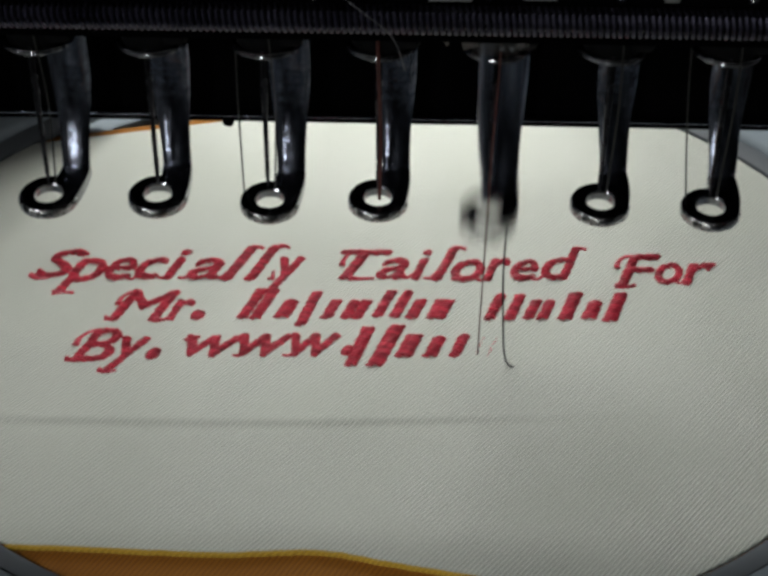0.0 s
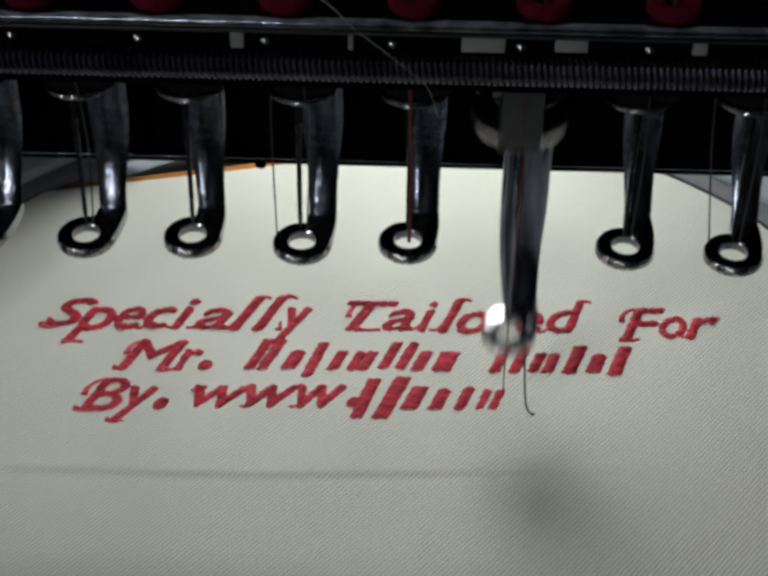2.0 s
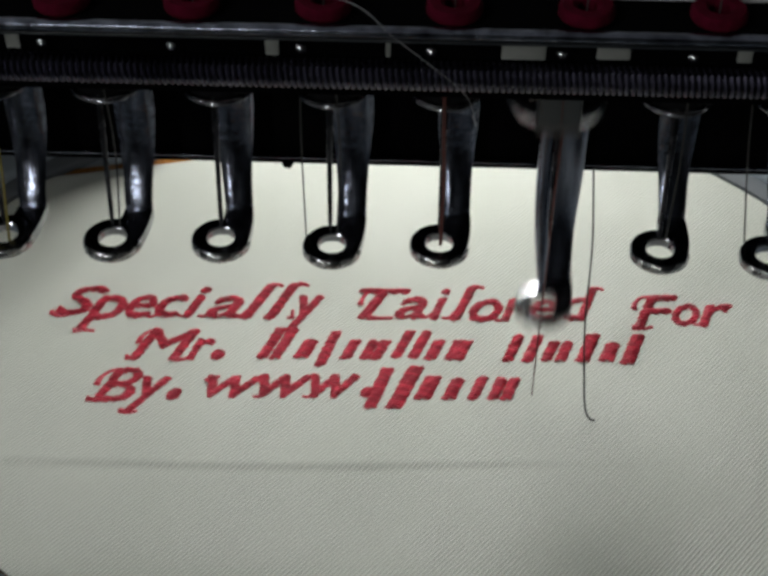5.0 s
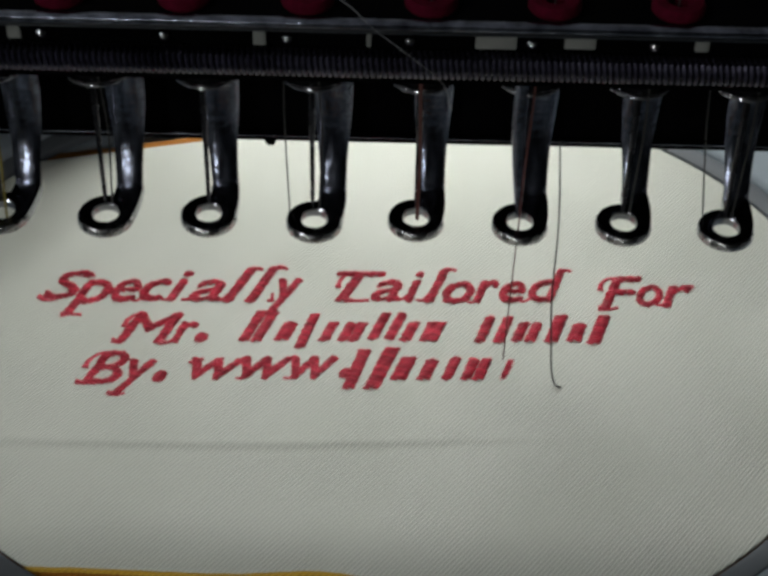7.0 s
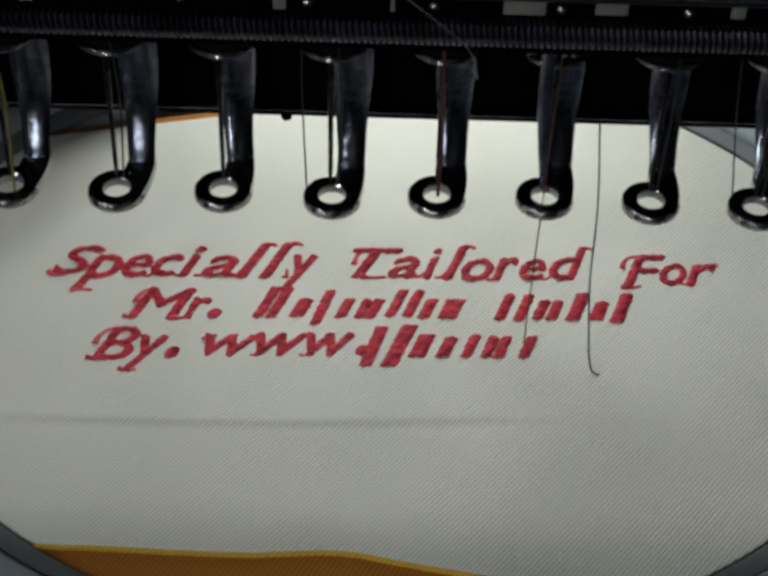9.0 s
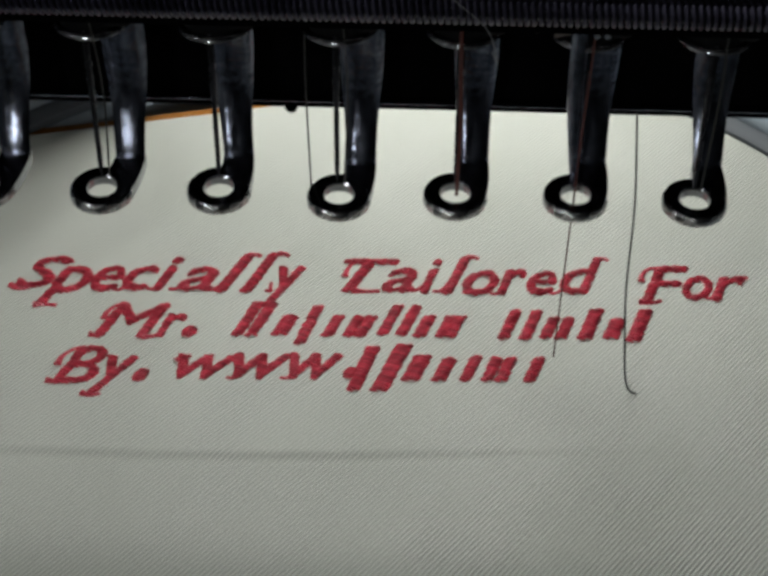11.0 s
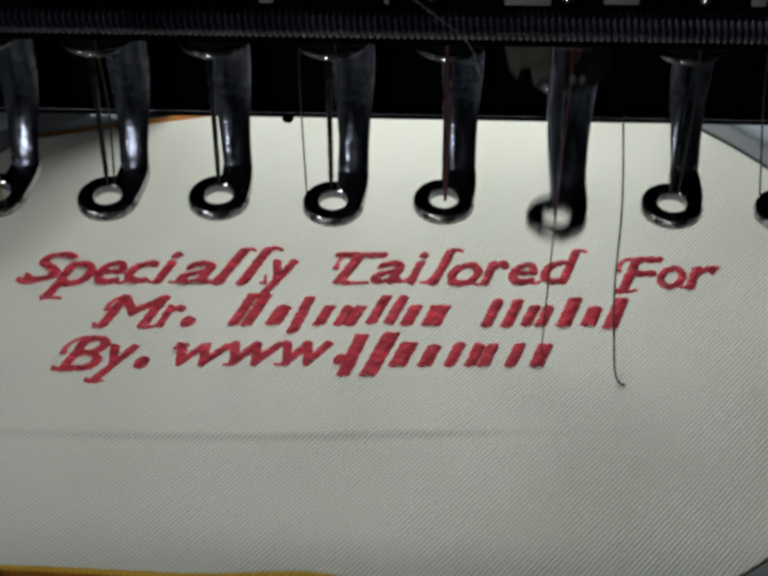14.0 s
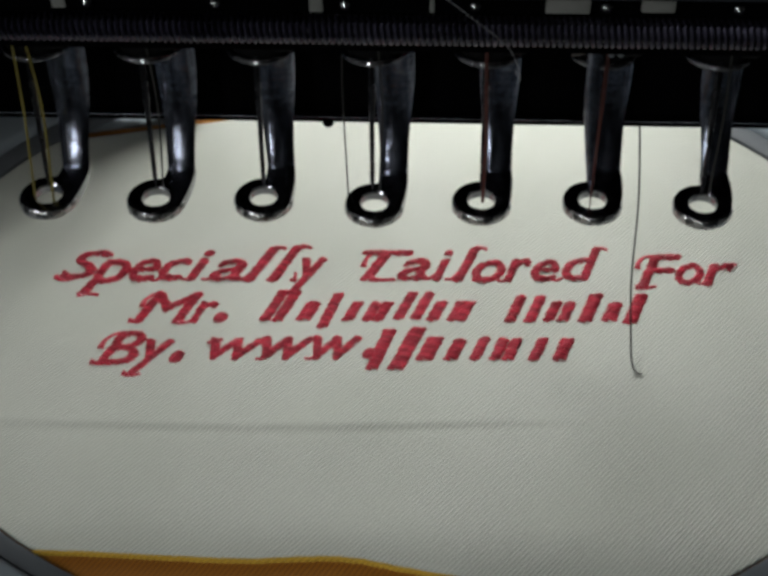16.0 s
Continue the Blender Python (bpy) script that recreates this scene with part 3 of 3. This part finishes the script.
def hoop():
    h = thing("embroidery_hoop", "oval pale blue-grey plastic embroidery hoop", "embroidery hoop")
    c, R, wide = (HOOP_C[0], HOOP_C[1], 0), HOOP_B, HOOP_A / HOOP_B

    def oval(profile):
        bm = lathe(profile, n=120)
        for v in bm.verts:
            v.co = Vector((c[0] + v.co.x * wide, c[1] + v.co.y, v.co.z))
        return bm

    part("outer_ring", oval([(R + 3.6, -9.0), (R + 3.6, 0.6), (R + 4.0, 1.8), (R + 4.8, 2.4), (R + 21.0, 2.2), (R + 22.2, 1.2), (R + 22.2, -8.2), (R + 21.4, -9.0), (R + 3.6, -9.0)]), HOOP, h)
    # the gap between the rings, a solid band with its dark in the colour
    part("gap_band", oval([(R + 1.0, -9.0), (R + 0.3, -0.6), (R + 0.5, 0.3), (R + 1.2, 0.8), (R + 3.4, 0.9), (R + 3.4, -9.0), (R + 1.0, -9.0)]), DARKHOOP, h, "dark blue-grey band put in for the gap inside the outer ring")
    part("inner_ring", oval([(R - 3.0, -9.0), (R - 3.0, -1.6), (R - 2.4, -1.1), (R + 0.2, -1.1), (R + 0.2, -1.6), (R + 0.2, -9.0), (R - 3.0, -9.0)]), HOOP, h)
    for sx in (-1, 1):
        part("bracket", box(c[0] + sx * (HOOP_A + 40) - 16, c[0] + sx * (HOOP_A + 40) + 16, 2, 22, -8.5, -4.0, 1.0), BRIGHT, h, "flat steel hoop bracket")
    return h


def sheet(name, label, category, mat, low, high, z, crease=None):
    """A stretched cloth between two edge curves over x, with slight sag and a faint crease."""
    bm = bmesh.new()
    nx, ny = 150, 240
    grid = []
    for i in range(nx + 1):
        x = HOOP_C[0] - (HOOP_A - 0.3) * math.cos(math.pi * i / nx)
        a, b = low(x), high(x)
        col = []
        for j in range(ny + 1):
            y = a + (b - a) * j / ny
            d = 0.10 * noise.noise(Vector((x * 0.03, y * 0.03, 5.0 + z)))
            if crease:
                d += crease(x, y)
            col.append(bm.verts.new((x, y, z + d)))
        grid.append(col)
    for i in range(nx):
        for j in range(ny):
            bm.faces.new((grid[i][j], grid[i + 1][j], grid[i + 1][j + 1], grid[i][j + 1]))
    ob = part(name, bm, mat)
    if ob.data.polygons[0].normal.z < 0:
        ob.data.flip_normals()
    solid = ob.modifiers.new("thickness", "SOLIDIFY")
    solid.thickness, solid.offset = 0.0004, -1
    return tagged(ob, label, category)


def arc(x, sign):
    return HOOP_C[1] + sign * HOOP_B * math.sqrt(max(1 - ((x - HOOP_C[0]) / HOOP_A) ** 2, 0.0))


def front_edge(x):
    y = -42.2 - 0.03 * max(x - 15, 0) + 1.3 * math.exp(-((x - 50) / 9.0) ** 2) - 0.0035 * max(x - 50, 0) ** 2
    return max(arc(x, -1), y) if x < 88 else arc(x, -1)


def back_edge(x):
    return min(arc(x, 1), 52.6 + 0.235 * x + 0.0012 * max(x - 20, 0) ** 2)


def crease_line(x, y):
    yc = -19.2 + 0.0008 * max(x - 20, 0) ** 2 if x < 60 else -17.9 + 0.06 * (x - 60)
    fade = 1 / (1 + math.exp((x - 82) / 6))
    return 0.42 * fade * math.exp(-max(y - yc, 0) / 7.0) / (1 + math.exp(-(y - yc) / 0.2))


LETTERS = (
    # character, left, right, foot, head in millimetres on the cloth
    (("S", -0.6, 7.0, 13.2, 20.2), ("p", 3.6, 11.1, 9.5, 18.0), ("e", 11.3, 16.1, 12.9, 18.4), ("c", 16.3, 21.4, 13.3, 18.5), ("i", 21.2, 24.9, 13.4, 20.9), ("a", 25.1, 30.8, 13.5, 18.8), ("l", 31.0, 36.0, 13.5, 21.9), ("l", 35.0, 40.0, 13.6, 22.3), ("y", 38.6, 44.5, 10.5, 19.4)),
    (("T", 50.6, 59.4, 14.3, 21.6), ("a", 57.0, 62.3, 14.5, 19.7), ("i", 63.0, 66.1, 14.5, 21.9), ("l", 66.4, 70.8, 14.4, 22.8), ("o", 69.7, 75.1, 14.3, 19.6), ("r", 75.1, 79.7, 14.7, 20.1), ("e", 79.7, 84.2, 14.8, 19.9), ("d", 85.0, 91.6, 15.2, 23.2)),
    (("F", 97.3, 105.4, 13.5, 21.8), ("o", 104.1, 108.6, 14.6, 19.7), ("r", 108.4, 114.0, 14.6, 19.8)),
    (("M", 13.7, 24.3, 3.1, 10.3), ("r", 23.2, 27.2, 3.5, 8.2), (".", 27.1, 29.0, 3.7, 5.8)),
    (("B", 9.3, 16.4, -6.4, 1.0), ("y", 14.5, 21.2, -8.7, -0.8), (".", 21.0, 23.1, -5.6, -3.2)),
    (("w", 27.3, 36.0, -4.8, -0.1), ("w", 35.6, 43.9, -4.5, 0.4), ("w", 43.9, 51.6, -4.3, 0.8), (".", 52.0, 53.8, -3.8, -1.8)),
)
NAME_BARS = ((34.6, 40.7, 4.2, 11.2), (40.4, 44.5, 4.6, 8.6), (44.0, 48.1, 2.8, 10.8), (48.1, 51.4, 4.6, 8.8), (51.5, 56.2, 4.7, 8.9), (56.6, 63.1, 5.2, 11.4), (61.9, 65.5, 5.0, 9.3), (65.5, 69.8, 5.1, 9.4),
             (74.9, 81.7, 5.1, 11.1), (81.3, 86.6, 5.5, 9.8), (87.0, 91.2, 5.5, 11.8), (90.6, 94.6, 5.8, 9.8), (94.3, 98.7, 5.3, 11.9))
SITE_BARS = ((52.6, 56.9, -6.2, 2.5), (56.1, 61.9, -6.1, 3.1), (60.5, 64.8, -3.9, 1.0), (64.8, 68.7, -3.8, 0.6), (69.0, 72.3, -3.6, 1.2), (72.3, 77.4, -3.5, 1.1), (78.4, 81.7, -3.4, 1.3), (82.1, 86.0, -3.3, 1.3))
GLYPHS = {}


def glyph(ch):
    """The filled triangles of one slanted character of the built-in font, in a unit square."""
    if ch not in GLYPHS:
        cu = bpy.data.curves.new("glyph", "FONT")
        cu.body, cu.size, cu.shear, cu.offset, cu.resolution_u = ch, 1.0, 0.38, 0.0, 6
        cu.fill_mode = "FRONT"
        ob = new("glyph", cu)
        dg = bpy.context.evaluated_depsgraph_get()
        dg.update()
        me = bpy.data.meshes.new_from_object(ob.evaluated_get(dg))
        me.calc_loop_triangles()
        co = np.array([v.co[:2] for v in me.vertices])
        tris = np.array([t.vertices[:] for t in me.loop_triangles])
        bpy.data.objects.remove(ob)
        bpy.data.curves.remove(cu)
        bpy.data.meshes.remove(me)
        low, high = co.min(0), co.max(0)
        GLYPHS[ch] = ((co - low) / (high - low))[tris]
    return GLYPHS[ch]


def satin_fill(bm, tris, lay=-14.0, gap=0.42):
    """Lays arched satin stitches side by side over flat triangles, each thread a small tube of its own."""
    d = np.array((math.cos(radians(lay)), math.sin(radians(lay))))
    n = np.array((-d[1], d[0]))
    along, across = tris @ d, tris @ n
    at = across.min() + gap * 0.4
    while at < across.max():
        spans = []
        for a, c in zip(along, across):
            cut = [a[k] + (a[k - 1] - a[k]) * (at - c[k]) / (c[k - 1] - c[k]) for k in range(3) if (c[k] - at) * (c[k - 1] - at) < 0]
            if len(cut) == 2:
                spans.append(sorted(cut))
        spans.sort()
        merged = []
        for a, b in spans:
            if merged and a <= merged[-1][1] + 0.05:
                merged[-1][1] = max(b, merged[-1][1])
            else:
                merged.append([a, b])
        for a, b in merged:
            pieces = max(1, round((b - a) / 3.2))
            for k in range(pieces):
                u = a + (b - a) * k / pieces - 0.24 + random.uniform(-0.12, 0.08)
                v = a + (b - a) * (k + 1) / pieces + 0.24 + random.uniform(-0.08, 0.12)
                tilt = random.uniform(-0.14, 0.14)
                high = min(0.5, 0.2 + 0.16 * (v - u))
                pts = []
                for f, z in ((0, 0.0), (0.16, 0.68), (0.5, 1.0), (0.84, 0.68), (1, 0.0)):
                    p = d * (u + (v - u) * f) + n * (at + tilt * (f - 0.5))
                    pts.append((p[0], p[1], -0.2 + high * z))
                add_tube(bm, pts, [0.17, 0.26, 0.27, 0.26, 0.17], 6)
        at += gap
    return bm


def letter(cloth, ch, x0, x1, y0, y1):
    tris = glyph(ch) * np.array((x1 - x0, y1 - y0)) + np.array((x0, y0))
    return part("letter", satin_fill(bmesh.new(), tris), RED_THREAD, cloth)


SWASHES = (
    # hairlines and drops of the script, on the cloth
    ((-1.3, 13.7), (0.0, 12.9), (1.7, 13.2), (2.9, 14.4)), ((5.9, 20.0), (7.1, 19.7), (7.4, 19.0)), ((3.2, 9.4), (5.0, 9.6), (6.8, 9.5)),
    ((51.0, 17.6), (51.2, 18.9), (51.9, 20.5), (53.2, 21.3)), ((52.2, 14.5), (54.5, 14.4), (56.6, 14.6)),
    ((97.7, 18.3), (98.0, 19.8), (99.2, 21.2), (101.0, 21.5)), ((96.9, 13.8), (98.8, 13.6), (100.4, 14.1)),
    ((14.6, 6.8), (14.9, 8.4), (16.2, 9.8), (17.6, 10.0)), ((13.0, 3.6), (14.2, 3.4), (15.2, 4.2)), ((21.2, 3.4), (22.6, 3.5), (23.6, 4.2)),
    ((9.4, -2.9), (9.8, -1.2), (11.2, 0.3), (13.0, 0.9)), ((8.4, -5.9), (10.0, -6.2), (11.6, -6.1)), ((14.0, -8.2), (15.4, -8.7), (16.8, -8.2)),
    ((26.9, -1.4), (27.6, -0.6), (29.0, -0.3)), ((35.4, 21.8), (36.6, 22.1), (37.4, 21.7)), ((40.0, 22.4), (41.2, 22.4), (41.8, 21.9)),
    ((70.4, 22.7), (71.4, 22.9), (72.2, 22.5)), ((90.8, 23.0), (92.0, 23.3), (92.9, 22.9)), ((112.6, 19.4), (113.8, 19.9), (114.6, 19.6)),
)


def swash(cloth, points):
    pts = smooth_path([(x, y, -0.05) for x, y in points], 6)
    n = len(pts)
    radius = [0.62 - 0.26 * min(k / (0.4 * n), 1.0) for k in range(n)]
    return part("stitched_stroke", tube(pts, radius, 8), RED_THREAD, cloth)


def join(cloth, left, right):
    """A thin stitched stroke from the foot of one small letter to the next."""
    x0, x1, y = left[2], right[1], left[3]
    h = right[4] - right[3]
    pts = smooth_path([(x0 - 1.3, left[3] + 0.45, -0.1), (x0 - 0.3, left[3] + 0.35, -0.05), ((x0 + x1) / 2 + 0.2, max(left[3], 0.5 * (left[3] + y)) + 1.0, -0.05), (x1 + 0.9, left[3] + 2.2, -0.1)], 4)
    return part("stitched_stroke", tube(pts, 0.32, 7), RED_THREAD, cloth)


def bar(cloth, x0, x1, y0, y1):
    """A mark of plain slanted bars of satin stitches."""
    w, h = (x1 - x0), (y1 - y0)
    lean = min(0.38 * h, 0.6 * w)
    count = 1 if w < 4.2 else 2
    wide = 1.3 if count > 1 else max(0.8 * (w - lean), 1.3)
    tris = []
    for k in range(count):
        a = x0 + (w - lean - wide) * (k / (count - 1) if count > 1 else 0.5)
        p, q, r, t = (a, y0), (a + wide, y0), (a + wide + lean, y1), (a + lean, y1)
        tris += [(p, q, r), (p, r, t)]
    return part("stitch_bar", satin_fill(bmesh.new(), np.array(tris)), RED_THREAD, cloth)


def cloths():
    under = sheet("backing_cloth", "orange-brown cotton cloth stretched in the hoop", "cloth", ORANGE, lambda x: arc(x, -1), lambda x: min(arc(x, 1), back_edge(x) + 2.6), -0.75)
    edge = [(x, front_edge(x) - 0.25 + 0.12 * noise.noise(Vector((x * 0.4, 0, 0))), -0.35) for x in [7 + 0.6 * k for k in range(130)]]
    part("edge_binding", tube(edge, 0.42, 8), MUSTARD, under, "mustard yellow bound edge")
    top = sheet("embroidered_cloth", "off-white twill cloth with red embroidered lettering, held in the hoop", "cloth", CLOTH, front_edge, back_edge, 0.0, crease_line)
    for word in LETTERS:
        for a in word:
            letter(top, *a)
        for left, right in zip(word, word[1:]):
            if left[0] in "aceilodw" and right[0] not in "." and right[1] - left[2] < 1.0:
                join(top, left, right)
    for stroke in SWASHES:
        swash(top, stroke)
    for b in NAME_BARS:
        bar(top, *b)
    rising = []
    for k, b in enumerate(SITE_BARS):
        ob = bar(top, *b)
        if k >= 5:
            rising.append(ob)
    return under, top, rising


def loose_thread():
    t = thing("loose_thread", "dark grey loose thread hanging down to the cloth", "thread", at=(89, -5.5, 0))
    pts = smooth_path([(1.4, -1.0, 0.3), (0.8, -0.75, 0.25), (0.25, -0.1, 0.45), (-0.1, 1.1, 1.3), (-0.3, 3.2, 3.6), (-0.5, 9.4, 11.2), (0.1, 16.6, 21.5), (-0.2, 24.6, 32.0)])
    part("strand", tube(pts, 0.16, 7), THREAD_DARK, t)
    return t


# ---- what moves ----
def stroke_rows():
    """How far the working foot is down, every tenth of a second."""
    first = "1 8 X X 7 0 0 3 9 X 9 3 0 0 6 X X 7 1 0 6 8 X 8 4 0 1 6 X X 9 1 0 4 9 X 9 4 0 0 8 X X 5 1 0 1 7 X 8 4 0 0".split()
    second = "X X 9 3 0 0 6 X X 6 1 0 4 9 X".split()
    third = "6 0 0 6 X X 7 1 0 2 7 X X 4 0 0 5 X X 7 1 0 4 X 3 2 X 1 4 X X 7 1 0 1 8 X X X 5 0".split()
    value = lambda c: 1.0 if c == "X" else int(c) / 10
    rows = [(k / 10, value(c)) for k, c in enumerate(first)]
    rows += [(k / 10, 0.5 + 0.5 * math.cos(2 * math.pi * (k / 10 - 4.8) / 0.6375)) for k in range(53, 73)]
    rows += [(7.3 + k / 10, value(c)) for k, c in enumerate(second)]
    rows += [(k / 10, 0.5 + 0.5 * math.cos(2 * math.pi * (k / 10 - 8.68) / 0.6475)) for k in range(88, 108)]
    rows += [(10.8 + k / 10, value(c)) for k, c in enumerate(third)]
    rows += [(15.0, 0.0), (15.5, 0.0), (16.0, 0.0)]
    return [(round(t, 1), s) for t, s in rows]


CLOTH_ROWS = (
    (0.0, 6.24, 2.19),
    (0.5, 6.33, 0.88),
    (1.0, 6.55, 0.08),
    (1.5, 4.49, -1.29),
    (2.0, 2.91, -1.01),
    (2.5, 3.84, 0.39),
    (3.0, 4.91, 2.16),
    (3.5, 3.15, 1.64),
    (4.0, 0.64, 1.79),
    (4.5, -0.54, 1.79),
    (5.0, 0.48, 1.47),
    (5.2, 1.38, 2.16),
    (7.3, -0.36, -2.38),
    (7.5, -0.73, -2.19),
    (8.0, -0.09, -0.43),
    (8.5, 1.24, -0.11),
    (8.7, 0.93, -0.43),
    (10.8, -2.75, -1.85),
    (11.0, -3.27, -2.58),
    (11.5, -4.06, -1.94),
    (12.0, -3.34, -1.07),
    (12.5, -2.72, 1.23),
    (13.0, -3.80, -0.27),
    (13.5, -4.26, 0.05),
    (14.0, -4.33, -0.06),
    (14.5, -4.21, -0.14),
    (15.0, -4.15, 0.14),
    (15.5, -4.23, -0.20),
    (16.0, -5.90, 0.58),
)
THREAD_ROWS = ((0, 84.0, -2.7), (0.5, 83.8, -1.8), (1, 85.6, -4.0), (1.5, 89.7, -3.0), (2, 83.4, -4.5), (2.5, 87.4, -5.8), (3, 94.2, -3.8), (3.5, 87.3, -4.0), (4, 86.0, -4.4), (4.5, 85.2, -5.4), (5, 88.0, -5.2), (7.5, 87.5, -6.4),
               (8, 87.3, -6.0), (8.5, 90.1, -6.7), (11, 90.0, -7.0), (11.5, 86.4, -7.2), (12, 91.0, -7.4), (13, 88.6, -6.6), (13.5, 89.3, -5.4), (14.5, 91.8, -6.8), (15, 88.8, -4.8), (16, 88.8, -4.7))


def motions():
    at = lambda x, y, z, rz=0: pose(x * MM, y * MM, z * MM, 0, 0, rz)
    strokes = stroke_rows()
    f, b, c = (working[k].location / MM for k in ("foot", "bar", "collar"))
    deep = lambda t, s: {13.4: 0.8, 13.7: 0.6, 13.8: 0.78, 13.9: 0.35, 14.0: 0.12, 14.2: 0.12, 14.3: 0.46, 14.7: 0.36, 14.4: 1.02, 14.5: 1.12, 14.6: 0.86}.get(t, 0.0)
    walk(working["foot"], [(t, at(f.x, f.y, f.z - (29.1 + SEAT[ACTIVE][2]) * s, SEAT[ACTIVE][3])) for t, s in strokes])
    walk(working["collar"], [(t, at(c.x, c.y, c.z - 18.8 * s)) for t, s in strokes])
    walk(working["bar"], [(t, at(b.x, b.y, b.z - 41.0 * deep(t, s))) for t, s in strokes])
    walk(working["thread"], [(0.0, at(0, 0, 0)), (14.9, at(0, 0, 0)), (15.1, at(0, 1.5, 29)), (16.0, at(0, 1.5, 29))])
    p, d = WIPER_PARKED, WIPER_DOWN
    walk(working["wiper"], [(0.0, at(*p)), (14.8, at(*p)), (14.9, at(d[0] - 1, d[1] + 6, d[2] + 6)), (15.0, at(*d)), (15.1, at(p[0], p[1] - 4, p[2])), (15.2, at(*p)), (16.0, at(*p))])
    for ob in (the_hoop, under_cloth, top_cloth):
        walk(ob, [(t, at(x, y, 0)) for t, x, y in CLOTH_ROWS])
    # the last three bars come up out of the cloth as they are stitched
    for ob, start, end in zip(late_bars, (0.0, 5.0, 11.6), (4.4, 8.6, 13.0)):
        walk(ob, [(0.0, at(0, 0, -0.95 if start else -0.5)), (max(start, 0.1), at(0, 0, -0.9 if start else -0.5)), (end, at(0, 0, 0)), (16.0, at(0, 0, 0))])
    walk(hanging_thread, [(t, at(x, y, 0)) for t, x, y in THREAD_ROWS])


room()
added_wall_lights()
table()
machine_head, working = embroidery_machine()
the_hoop = hoop()
under_cloth, top_cloth, late_bars = cloths()
hanging_thread = loose_thread()
motions()
